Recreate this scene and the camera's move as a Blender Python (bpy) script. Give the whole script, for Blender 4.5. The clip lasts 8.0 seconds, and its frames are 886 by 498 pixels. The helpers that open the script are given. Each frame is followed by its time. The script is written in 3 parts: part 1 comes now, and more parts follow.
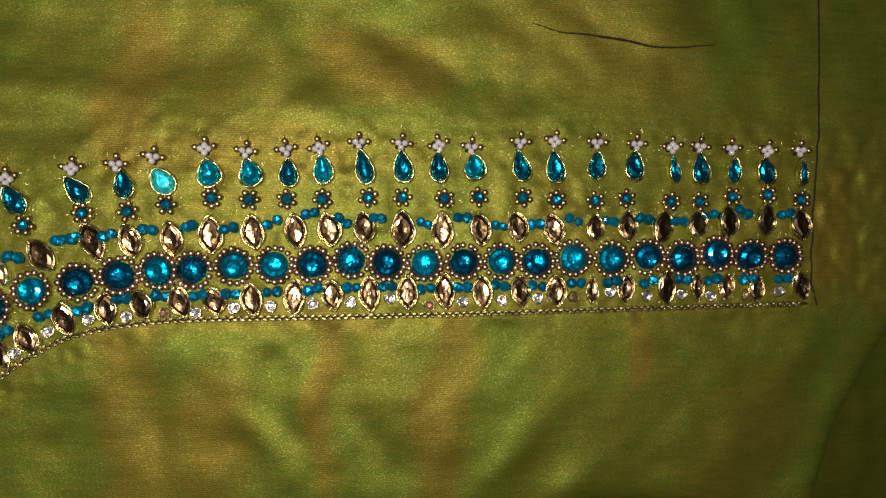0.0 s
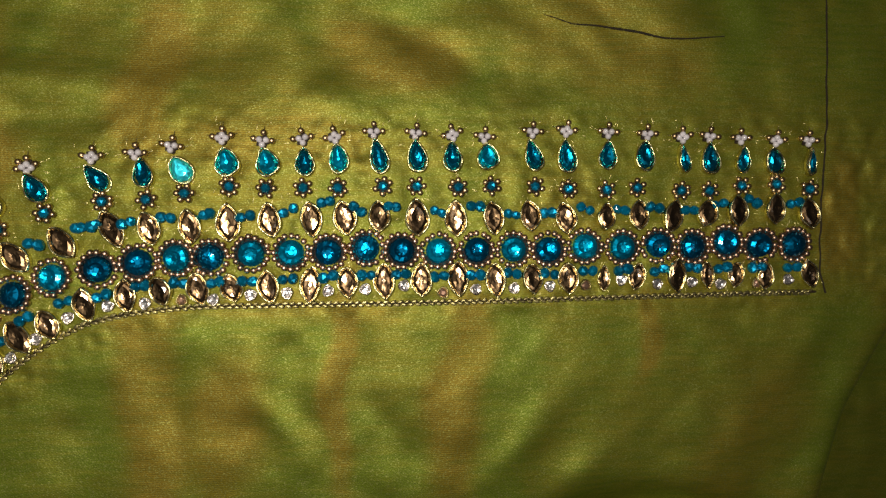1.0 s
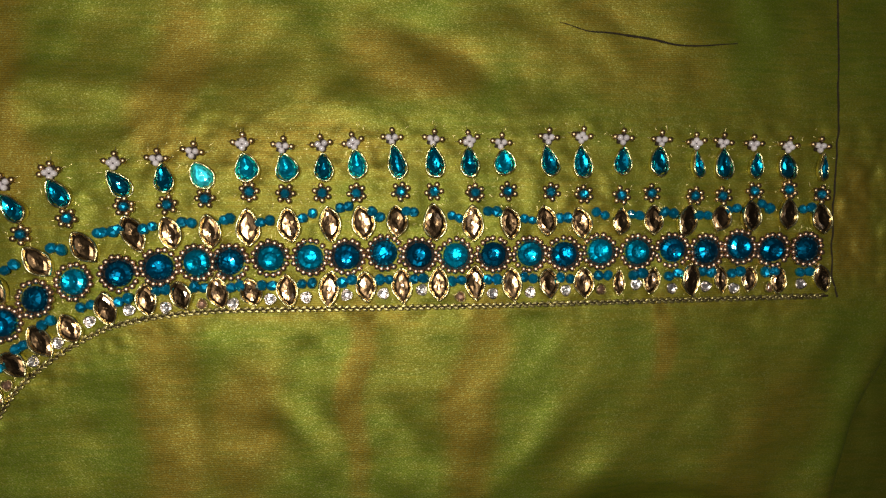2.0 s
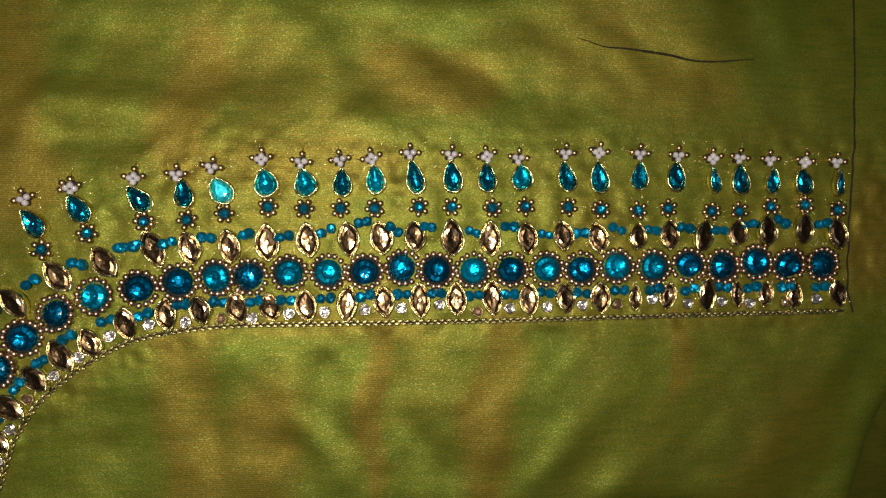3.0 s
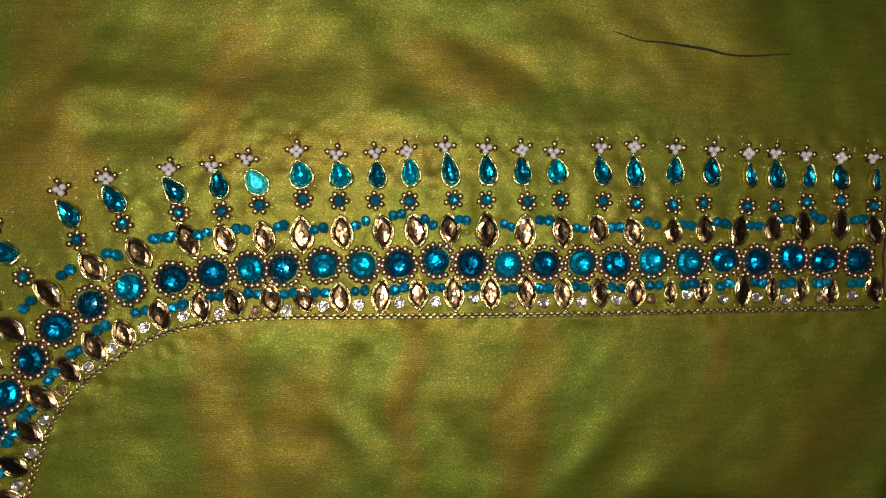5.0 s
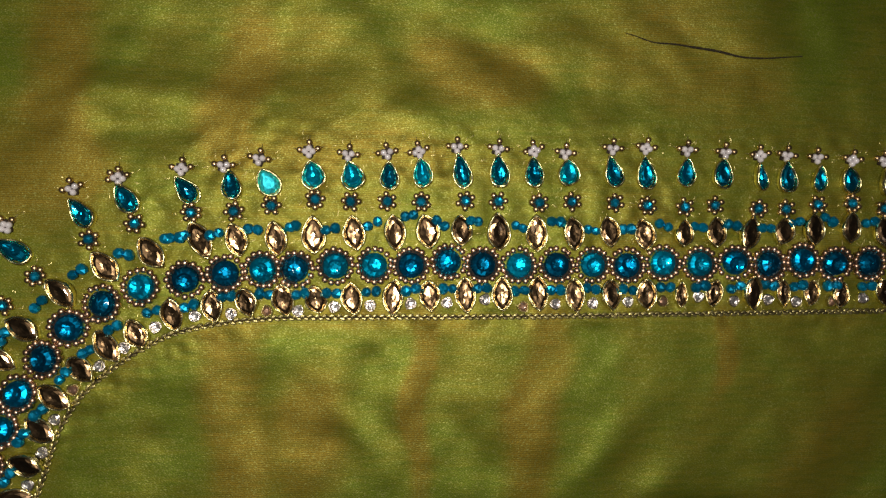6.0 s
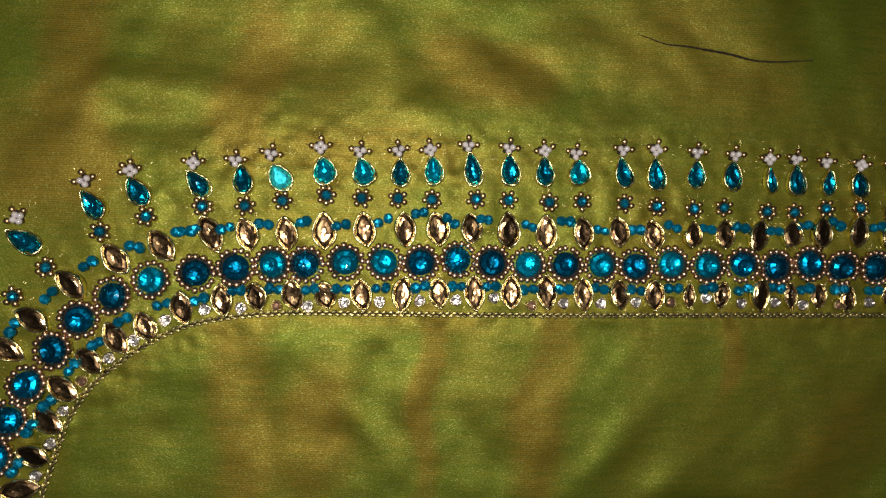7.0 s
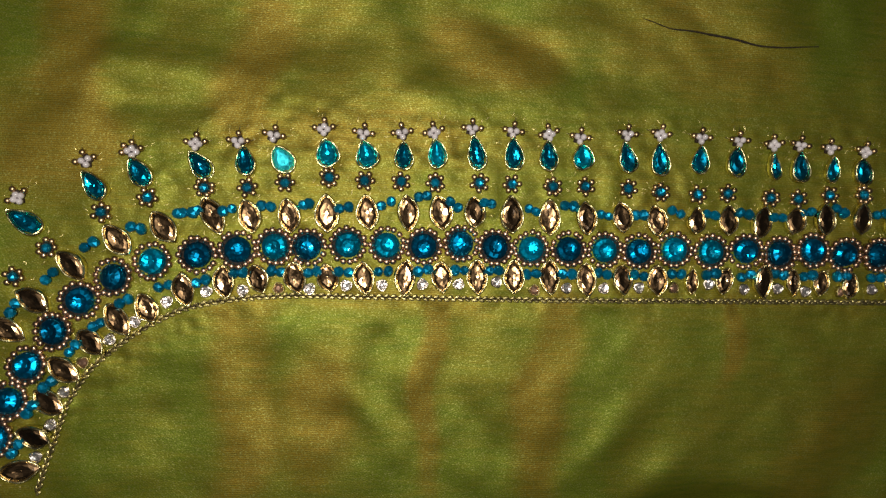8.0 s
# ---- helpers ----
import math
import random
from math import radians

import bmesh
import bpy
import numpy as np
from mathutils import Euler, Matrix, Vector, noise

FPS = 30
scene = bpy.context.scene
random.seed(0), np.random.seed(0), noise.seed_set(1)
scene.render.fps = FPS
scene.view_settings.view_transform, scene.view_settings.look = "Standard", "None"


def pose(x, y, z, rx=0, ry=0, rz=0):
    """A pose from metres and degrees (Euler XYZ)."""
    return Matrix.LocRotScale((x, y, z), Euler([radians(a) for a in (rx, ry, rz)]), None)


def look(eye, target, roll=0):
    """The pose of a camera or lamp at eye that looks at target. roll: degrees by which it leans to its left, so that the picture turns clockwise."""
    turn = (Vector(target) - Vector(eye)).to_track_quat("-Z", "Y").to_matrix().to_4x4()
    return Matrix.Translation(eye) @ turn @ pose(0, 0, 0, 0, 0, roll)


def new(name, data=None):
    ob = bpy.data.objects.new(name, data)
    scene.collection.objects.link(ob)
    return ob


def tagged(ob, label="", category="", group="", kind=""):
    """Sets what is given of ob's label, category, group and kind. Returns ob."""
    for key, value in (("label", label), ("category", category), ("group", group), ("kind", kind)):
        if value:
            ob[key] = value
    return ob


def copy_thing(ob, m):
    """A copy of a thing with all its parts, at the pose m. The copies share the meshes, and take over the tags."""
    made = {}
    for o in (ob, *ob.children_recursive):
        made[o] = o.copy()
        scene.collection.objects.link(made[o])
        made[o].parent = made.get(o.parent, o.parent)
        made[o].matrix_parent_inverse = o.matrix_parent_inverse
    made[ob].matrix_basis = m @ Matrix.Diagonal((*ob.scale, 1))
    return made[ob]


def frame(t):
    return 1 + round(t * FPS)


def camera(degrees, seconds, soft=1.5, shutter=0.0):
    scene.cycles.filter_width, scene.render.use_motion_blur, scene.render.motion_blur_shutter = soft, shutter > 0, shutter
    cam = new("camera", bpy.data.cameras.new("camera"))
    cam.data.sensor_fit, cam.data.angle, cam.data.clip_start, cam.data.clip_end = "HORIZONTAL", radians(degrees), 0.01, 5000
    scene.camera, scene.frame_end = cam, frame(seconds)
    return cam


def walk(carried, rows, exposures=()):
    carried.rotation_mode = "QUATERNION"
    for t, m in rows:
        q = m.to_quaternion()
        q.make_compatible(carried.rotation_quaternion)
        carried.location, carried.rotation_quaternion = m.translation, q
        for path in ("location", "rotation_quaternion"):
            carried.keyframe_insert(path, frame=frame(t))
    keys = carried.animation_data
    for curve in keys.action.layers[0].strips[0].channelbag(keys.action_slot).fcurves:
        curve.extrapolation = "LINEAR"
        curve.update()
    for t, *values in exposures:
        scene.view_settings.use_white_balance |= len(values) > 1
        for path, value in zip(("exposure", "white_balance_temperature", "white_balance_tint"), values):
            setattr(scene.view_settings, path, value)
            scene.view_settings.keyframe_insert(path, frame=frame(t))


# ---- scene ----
cam = camera(72.0, 8.0, soft=1.4)
PATH = [
    (0, 0.012286, -0.001395, 0.131562, -0.185, -4.839, -0.300),
    (0.5, 0.010735, -0.003169, 0.131960, 0.008, -4.827, -0.235),
    (1, 0.009386, -0.004467, 0.133135, 0.025, -4.743, -0.320),
    (1.5, 0.007337, -0.004615, 0.133931, 0.120, -4.867, -0.309),
    (3, 0.001682, -0.000539, 0.134535, 0.206, -4.691, -0.156),
    (3.5, 0.000000, 0.000000, 0.134662, 0.161, -4.682, 0.000),
    (4, -0.001691, -0.000851, 0.134302, 0.264, -4.591, 0.126),
    (4.5, -0.003513, -0.002064, 0.133810, 0.379, -4.496, 0.185),
    (5, -0.005195, -0.002566, 0.133370, 0.398, -4.414, 0.212),
    (6.5, -0.009152, -0.002259, 0.133051, 0.337, -4.524, 0.841),
    (7, -0.010391, -0.002585, 0.133274, 0.175, -4.618, 1.383),
    (7.5, -0.010855, -0.003886, 0.132933, -0.083, -4.731, 1.725),
    (8, -0.011422, -0.005168, 0.132692, -0.297, -4.835, 1.771),
]
walk(cam, [(t, pose(x, y, z, rx, ry, rz)) for t, x, y, z, rx, ry, rz in PATH])

# ---------------------------------------------------------------- world and light
MM = 0.001
world = bpy.data.worlds.new("world")
world.use_nodes = True
scene.world = world
world.node_tree.nodes["Background"].inputs[0].default_value = (0.9, 0.95, 1.0, 1)
world.node_tree.nodes["Background"].inputs[1].default_value = 0.01
scene.view_settings.exposure = 0.0


def area_lamp(name, eye, target, size, watts, colour):
    light = bpy.data.lights.new(name, "AREA")
    light.shape, light.size, light.energy, light.color = "DISK", size, watts, colour
    lamp = new(name, light)
    lamp.matrix_world = look(eye, target)
    return lamp


area_lamp("torch_light", (-0.028, 0.008, 0.25), (0.0, 0.0, 0.0), 0.030, 0.48, (1.0, 0.95, 0.84))
# weak fill added high above; it stands for no lamp of the place
area_lamp("fill_light", (0.6, -0.5, 2.35), (0.0, 0.0, 0.0), 0.4, 0.5, (1.0, 0.96, 0.90))


# ---------------------------------------------------------------- materials
def material(name, colour, rough=0.4, metal=0.0, coat=0.0, spec=0.5, spread=0.0, fine=0.0, bump=0.0, bump_scale=2500.0):
    """A surface with a two-scale colour variation and a fine relief; spread varies it from piece to piece."""
    mat = bpy.data.materials.new(name)
    mat.use_nodes = True
    nt = mat.node_tree
    n, l = nt.nodes, nt.links
    b = n["Principled BSDF"]
    b.inputs["Roughness"].default_value = rough
    b.inputs["Metallic"].default_value = metal
    b.inputs["Coat Weight"].default_value = coat
    b.inputs["Coat Roughness"].default_value = 0.05
    b.inputs["Specular IOR Level"].default_value = spec
    tc = n.new("ShaderNodeTexCoord")
    noise_c = n.new("ShaderNodeTexNoise")
    noise_c.inputs["Scale"].default_value = 900.0
    noise_c.inputs["Detail"].default_value = 4.0
    l.new(tc.outputs["Object"], noise_c.inputs["Vector"])
    info = n.new("ShaderNodeObjectInfo")
    add = n.new("ShaderNodeMath")
    add.operation = "MULTIPLY_ADD"
    add.inputs[1].default_value = fine
    l.new(noise_c.outputs["Fac"], add.inputs[0])
    mul = n.new("ShaderNodeMath")
    mul.operation = "MULTIPLY_ADD"
    mul.inputs[1].default_value = spread
    mul.inputs[2].default_value = 1.0 - spread / 2 - fine / 2
    l.new(info.outputs["Random"], mul.inputs[0])
    l.new(mul.outputs[0], add.inputs[2])
    hsv = n.new("ShaderNodeHueSaturation")
    hsv.inputs["Color"].default_value = (*colour, 1)
    l.new(add.outputs[0], hsv.inputs["Value"])
    l.new(hsv.outputs[0], b.inputs["Base Color"])
    if bump:
        nb = n.new("ShaderNodeTexNoise")
        nb.inputs["Scale"].default_value = bump_scale
        l.new(tc.outputs["Object"], nb.inputs["Vector"])
        bn = n.new("ShaderNodeBump")
        bn.inputs["Strength"].default_value = bump
        bn.inputs["Distance"].default_value = 0.0001
        l.new(nb.outputs["Fac"], bn.inputs["Height"])
        l.new(bn.outputs[0], b.inputs["Normal"])
    return mat


GOLD = material("gilt_setting", (0.87, 0.77, 0.40), 0.27, 1.0, fine=0.9, bump=0.5)
BRONZE = material("bronze_bead", (0.60, 0.39, 0.27), 0.36, 1.0, coat=0.8, spread=0.5, fine=0.2)
BRASS = material("brass_bead", (0.60, 0.41, 0.23), 0.36, 1.0, coat=0.8, spread=0.5, fine=0.2)
PEARL = material("pearl_bead", (0.80, 0.73, 0.75), 0.16, 0.0, coat=1.0, spread=0.25, fine=0.3)


def foil(name, colour, metal, rough, lean, spread, coat=0.25):
    """A foiled stone: every facet throws the light its own way, as the foil behind it does."""
    mat = material(name, colour, rough, metal, coat=coat, spread=spread, fine=0.7)
    nt = mat.node_tree
    n, l = nt.nodes, nt.links
    b = n["Principled BSDF"]
    geo = n.new("ShaderNodeNewGeometry")
    info = n.new("ShaderNodeObjectInfo")
    seed = n.new("ShaderNodeMath")
    seed.operation = "ADD"
    l.new(geo.outputs["Random Per Island"], seed.inputs[0])
    l.new(info.outputs["Random"], seed.inputs[1])
    white = n.new("ShaderNodeTexWhiteNoise")
    white.noise_dimensions = "1D"
    l.new(seed.outputs[0], white.inputs["W"])
    sub = n.new("ShaderNodeVectorMath")
    sub.operation = "SUBTRACT"
    sub.inputs[1].default_value = (0.5, 0.5, 0.5)
    l.new(white.outputs["Color"], sub.inputs[0])
    scale = n.new("ShaderNodeVectorMath")
    scale.operation = "MULTIPLY"
    scale.inputs[1].default_value = (lean, lean, 0.0)
    l.new(sub.outputs[0], scale.inputs[0])
    add = n.new("ShaderNodeVectorMath")
    add.operation = "ADD"
    l.new(scale.outputs[0], add.inputs[0])
    l.new(geo.outputs["Normal"], add.inputs[1])
    norm = n.new("ShaderNodeVectorMath")
    norm.operation = "NORMALIZE"
    l.new(add.outputs[0], norm.inputs[0])
    l.new(norm.outputs[0], b.inputs["Normal"])
    return mat


# paler foil that holds the shine of the one drop turned to the lamp
SHINE_FOIL = foil("shining_aqua_foil", (0.03, 0.55, 0.68), 0.8, 0.50, 0.2, 0.0)
ROSE_FOIL = foil("rose_brown_foil", (0.42, 0.24, 0.16), 0.7, 0.34, 0.5, 0.3)
TEAL_FOIL = foil("teal_foiled_stone", (0.0, 0.24, 0.50), 0.95, 0.33, 0.3, 0.7)
# paler foils put the stronger reflection of some stones into the colour
AQUA_FOIL = foil("aqua_foiled_stone", (0.0, 0.48, 0.80), 0.92, 0.37, 0.3, 0.4)
TEAL_DROP = foil("teal_green_foiled_stone", (0.0, 0.27, 0.48), 0.92, 0.27, 0.18, 0.5)
AQUA_DROP = foil("aqua_green_foiled_stone", (0.0, 0.46, 0.74), 0.88, 0.32, 0.18, 0.3)
AMBER_FOIL = foil("champagne_foiled_stone", (0.44, 0.27, 0.14), 1.0, 0.24, 0.15, 0.8, coat=1.0)
TEAL_GLASS = foil("teal_cut_glass_bead", (0.0, 0.28, 0.50), 0.7, 0.38, 0.8, 0.5)
CRYSTAL = foil("clear_foiled_crystal", (1.0, 0.90, 0.88), 0.9, 0.28, 0.4, 0.2)
SILVER = material("silver_setting", (0.88, 0.80, 0.72), 0.28, 1.0, fine=0.4)
ZARI = material("gold_zari_thread", (0.55, 0.46, 0.20), 0.34, 0.9, spread=0.8, fine=0.8, bump=1.0, bump_scale=4000.0)
DARK_LINE = material("dark_brown_line", (0.022, 0.014, 0.006), 0.9, fine=0.8, bump=1.0, bump_scale=4000.0)
# brown that carries the shade under the beads and the braid
BROWN_SHADE = material("brown_shade_pad", (0.024, 0.011, 0.004), 0.7, 0.1, fine=0.9, bump=1.0, bump_scale=3500.0)
PLASTER = material("plain_plaster", (0.22, 0.20, 0.18), 0.9, fine=0.1)


def silk():
    """Shot silk satin: green warp and golden weft with a stretched gloss; the golden sheen is put into the colour."""
    mat = bpy.data.materials.new("shot_silk_satin")
    mat.use_nodes = True
    nt = mat.node_tree
    n, l = nt.nodes, nt.links
    b = n["Principled BSDF"]
    tc = n.new("ShaderNodeTexCoord")

    def noise_at(scale, detail, stretch, swirl=0.0):
        mp = n.new("ShaderNodeMapping")
        mp.inputs["Scale"].default_value = stretch
        l.new(tc.outputs["Object"], mp.inputs["Vector"])
        t = n.new("ShaderNodeTexNoise")
        t.inputs["Scale"].default_value = scale
        t.inputs["Detail"].default_value = detail
        t.inputs["Distortion"].default_value = swirl
        l.new(mp.outputs[0], t.inputs["Vector"])
        return t.outputs["Fac"]

    def ramp(src, lo, hi, a=0.0, z=1.0):
        r = n.new("ShaderNodeMapRange")
        for key, v in zip(("From Min", "From Max", "To Min", "To Max"), (lo, hi, a, z)):
            r.inputs[key].default_value = v
        l.new(src, r.inputs["Value"])
        return r.outputs[0]

    def math(op, a, c):
        m = n.new("ShaderNodeMath")
        m.operation = op
        for i, v in enumerate((a, c)):
            if isinstance(v, float):
                m.inputs[i].default_value = v
            else:
                l.new(v, m.inputs[i])
        return m.outputs[0]

    def lines(axis, period, wobble):
        w = n.new("ShaderNodeTexWave")
        w.bands_direction = axis
        w.inputs["Scale"].default_value = 0.314 / period
        w.inputs["Distortion"].default_value = wobble
        w.inputs["Detail"].default_value = 2.0
        w.inputs["Detail Scale"].default_value = 0.4
        l.new(tc.outputs["Object"], w.inputs["Vector"])
        return w.outputs["Fac"]

    weft_lines = lines("Y", 0.00046, 3.0)
    warp_lines = lines("DIAGONAL", 0.0003, 3.0)
    streaks = noise_at(1.0, 2.0, (150.0, 1100.0, 400.0))
    sparkle = ramp(noise_at(4800.0, 1.0, (0.6, 1.0, 1.0)), 0.56, 0.70)
    grain = noise_at(3600.0, 3.0, (0.8, 1.0, 1.0))
    cloudy = noise_at(34.0, 3.0, (1.0, 0.75, 1.0), 1.0)
    crumple = noise_at(30.0, 2.0, (1.0, 0.8, 1.0), 0.9)
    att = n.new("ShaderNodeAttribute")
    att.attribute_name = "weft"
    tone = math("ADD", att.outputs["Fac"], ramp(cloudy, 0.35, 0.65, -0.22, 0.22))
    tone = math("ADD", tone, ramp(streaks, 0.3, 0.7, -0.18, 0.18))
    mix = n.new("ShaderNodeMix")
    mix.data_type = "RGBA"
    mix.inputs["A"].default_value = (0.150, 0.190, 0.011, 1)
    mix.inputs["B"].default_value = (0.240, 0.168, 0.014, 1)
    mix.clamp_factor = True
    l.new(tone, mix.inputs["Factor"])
    hsv = n.new("ShaderNodeHueSaturation")
    gold = ramp(tone, 0.2, 0.8)
    green = ramp(tone, 0.2, 0.8, 1.0, 0.35)
    ribs = math("ADD", math("MULTIPLY", ramp(weft_lines, 0.0, 1.0, -0.2, 0.2), gold), 1.0)
    twill = math("ADD", math("MULTIPLY", ramp(warp_lines, 0.0, 1.0, -0.10, 0.10), green), 1.0)
    val = math("MULTIPLY", ramp(grain, 0.25, 0.75, 0.76, 1.24), math("MULTIPLY", ribs, twill))
    val = math("MULTIPLY", val, ramp(streaks, 0.25, 0.75, 0.88, 1.12))
    l.new(val, hsv.inputs["Value"])
    l.new(mix.outputs["Result"], hsv.inputs["Color"])
    # satin sparkle put into the colour as pale metallic spots
    lit = n.new("ShaderNodeMix")
    lit.data_type = "RGBA"
    lit.inputs["B"].default_value = (0.43, 0.43, 0.13, 1)
    l.new(math("MULTIPLY", sparkle, 0.75), lit.inputs["Factor"])
    l.new(hsv.outputs[0], lit.inputs["A"])
    l.new(lit.outputs["Result"], b.inputs["Base Color"])
    l.new(ramp(sparkle, 0.0, 1.0, 0.62, 1.0), b.inputs["Metallic"])
    b.inputs["Specular IOR Level"].default_value = 0.4
    b.inputs["Roughness"].default_value = 0.54
    b.inputs["Anisotropic"].default_value = 0.3
    tan = n.new("ShaderNodeTangent")
    tan.direction_type = "RADIAL"
    tan.axis = "Y"
    l.new(tan.outputs[0], b.inputs["Tangent"])
    soft = n.new("ShaderNodeBump")
    soft.inputs["Strength"].default_value = 1.0
    soft.inputs["Distance"].default_value = 0.0003
    l.new(crumple, soft.inputs["Height"])
    bump = n.new("ShaderNodeBump")
    bump.inputs["Strength"].default_value = 0.6
    bump.inputs["Distance"].default_value = 0.00006
    coarse = noise_at(4400.0, 1.0, (0.6, 1.0, 1.0))
    l.new(math("ADD", math("MULTIPLY", weft_lines, 0.05), math("ADD", coarse, math("MULTIPLY", grain, 0.5))), bump.inputs["Height"])
    l.new(soft.outputs[0], bump.inputs["Normal"])
    l.new(bump.outputs[0], b.inputs["Normal"])
    return mat


SILK = silk()

# ---------------------------------------------------------------- the cloth and the plain floor under it
# folds in the cloth: centre x, y, half widths along and across, turn in degrees, height, all in mm
UPPER_FOLDS = [
    (-58, 32, 16, 3.4, -1, 0.92), (-63, 24, 15, 3.4, 2, -0.92), (-19, 44, 19, 5.2, -53, 0.99),
    (-3, 27, 7, 4.2, -21, 1.13), (12, 56, 23, 3.7, 0, 1), (-7, 38, 9, 3.8, 66, -0.76),
    (20, 40, 11, 4.3, -30, -1.16), (43, 32, 6, 3.7, 55, -1), (47, 49, 19, 3.4, -37, 0.77),
    (64, 33, 10, 3.6, -39, 0.08), (85, 52, 11, 4.4, -55, -1.19), (-74, 25, 12, 4.4, 54, 1.1),
    (65, 57, 27, 10.6, -19, 2.86), (-34, 41, 19, 9.9, 1, -1.89), (0, 59, 20, 5.9, -13, -0.63),
    (40, 54, 19, 6.1, -32, -1.03), (-60, 45, 10, 7.5, -2, -0.38),
]
LOWER_FOLDS = [
    (-70, -29, 15, 3.6, 38, 0.91), (-56, -40, 9, 4.7, 35, -1.27), (-34, -24, 6, 3.6, 55, 0.79),
    (-37, -40, 10, 3.4, 70, -0.92), (-16, -40, 15, 3.4, -67, 0.46), (-10, -38, 8, 4, -67, -1.08),
    (6, -36, 13, 3.7, 119, -1), (2, -36, 18, 3.5, 87, -0.48), (28, -38, 19, 3.4, 78, 0.21),
    (30, -61, 15, 5.8, 7, -0.29), (-9, -57, 17, 6, 7, 0.29),
]
OUTER_FOLDS = [
    (41, -46, 11, 3.4, 45, 0.92), (53, -40, 15, 4.5, 60, -0.25), (53, -57, 11, 3.4, 44, 0.92),
    (82, -23, 14, 3.5, -12, 0.6), (69, -24, 6, 3.6, -49, 0.21), (102, -49, 15, 6.7, 57, -1.81),
    (107, -25, 8, 3.7, 50, 0.65), (98, -53, 12, 3.6, 47, 0.36), (60, -66, 14, 5.5, 1, -0.43),
    (66, -68, 16, 4.5, 6, -13),
]
# golden sheen of the folds put into the colour, as patches of weft tone
GOLD_SHEEN = [
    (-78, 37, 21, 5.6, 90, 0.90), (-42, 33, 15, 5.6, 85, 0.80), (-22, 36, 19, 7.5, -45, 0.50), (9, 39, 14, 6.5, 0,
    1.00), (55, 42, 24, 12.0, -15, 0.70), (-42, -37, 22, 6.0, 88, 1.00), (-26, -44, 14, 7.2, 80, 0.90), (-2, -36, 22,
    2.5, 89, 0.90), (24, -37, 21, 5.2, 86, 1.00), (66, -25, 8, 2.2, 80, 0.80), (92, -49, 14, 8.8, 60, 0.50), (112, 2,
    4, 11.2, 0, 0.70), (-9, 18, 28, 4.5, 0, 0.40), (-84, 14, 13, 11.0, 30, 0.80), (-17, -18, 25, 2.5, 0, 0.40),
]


def fold_sum(folds, x, y, crisp=1.0):
    total = 0.0
    x, y = x + 1.8 * np.sin(y / 8.0 + x / 30.0) + 0.8 * np.sin(y / 3.3), y + 1.5 * np.sin(x / 11.0)
    for cx, cy, along, across, turn, high in folds:
        c, s = np.cos(np.radians(turn)), np.sin(np.radians(turn))
        u, v = ((x - cx) * c + (y - cy) * s) / along, ((y - cy) * c - (x - cx) * s) / across
        total = total + high * np.exp(-((u * u + v * v) * 0.65) ** crisp)
    return total


LATTICE = np.random.RandomState(5).rand(97, 97)


def lumps(x, y, size, shift):
    """Smooth uneven lumps between -1 and 1, about that many mm across."""
    u, v = x / size + shift + 40.0, y / size + 1.7 * shift + 40.0
    i, j = np.floor(u).astype(int), np.floor(v).astype(int)
    a, b = u - i, v - j
    a, b = a * a * a * (a * (a * 6 - 15) + 10), b * b * b * (b * (b * 6 - 15) + 10)
    p, q, r, t = LATTICE[j % 97, i % 97], LATTICE[j % 97, (i + 1) % 97], LATTICE[(j + 1) % 97, i % 97], LATTICE[(j + 1) % 97, (i + 1) % 97]
    return 2 * ((p * (1 - a) + q * a) * (1 - b) + (r * (1 - a) + t * a) * b) - 1


def ripple(x, y):
    """Soft creases of worn silk."""
    return 0.30 * lumps(x, y, 17.0, 3.0) + 0.26 * lumps(0.8 * x + 0.6 * y, 0.8 * y - 0.6 * x, 8.5, 11.0) + 0.10 * lumps(x, y, 4.2, 23.0)


def calm(x, y):
    """How flat the stitched band keeps the cloth: near 0 in the band, 1 away from it."""
    arc = np.where(x < -30, -17.0 - 0.0125 * (x + 30.0) ** 2, -16.5)
    inside = 1 / (1 + np.exp(-(y - arc + 1.5) / 1.2)) * 1 / (1 + np.exp((y - arc - 42.0) / 3.0))
    return 1.0 - 0.85 * inside


BASE = -0.8


def pucker(x, y):
    """Short puckers that the stitches pull into the band."""
    return 0.36 * lumps(x, y, 3.4, 7.0) + 0.20 * lumps(0.7 * x - 0.7 * y, 0.7 * x + 0.7 * y, 1.8, 17.0)


def cloth_height(x, y):
    q = (x - 115.0) * 0.905 - (y + 52.5) * 0.426 + 1.2 * np.sin(y / 9.0)
    fall = -48.0 * np.tanh(4.0 * np.logaddexp(0.0, (q + 0.5) / 1.5) * 1.5 / 48.0)
    return BASE + fall + (1.0 - calm(x, y)) * pucker(x, y) + calm(x, y) * (0.85 * fold_sum(UPPER_FOLDS + LOWER_FOLDS + OUTER_FOLDS, x, y) + ripple(x, y))


def part(name, bm, mat, parent=None, label="", smooth=True):
    me = bpy.data.meshes.new(name)
    bm.to_mesh(me)
    bm.free()
    me.materials.append(mat)
    if smooth:
        me.polygons.foreach_set("use_smooth", [True] * len(me.polygons))
    ob = new(name, me)
    ob.parent = parent
    return tagged(ob, label)


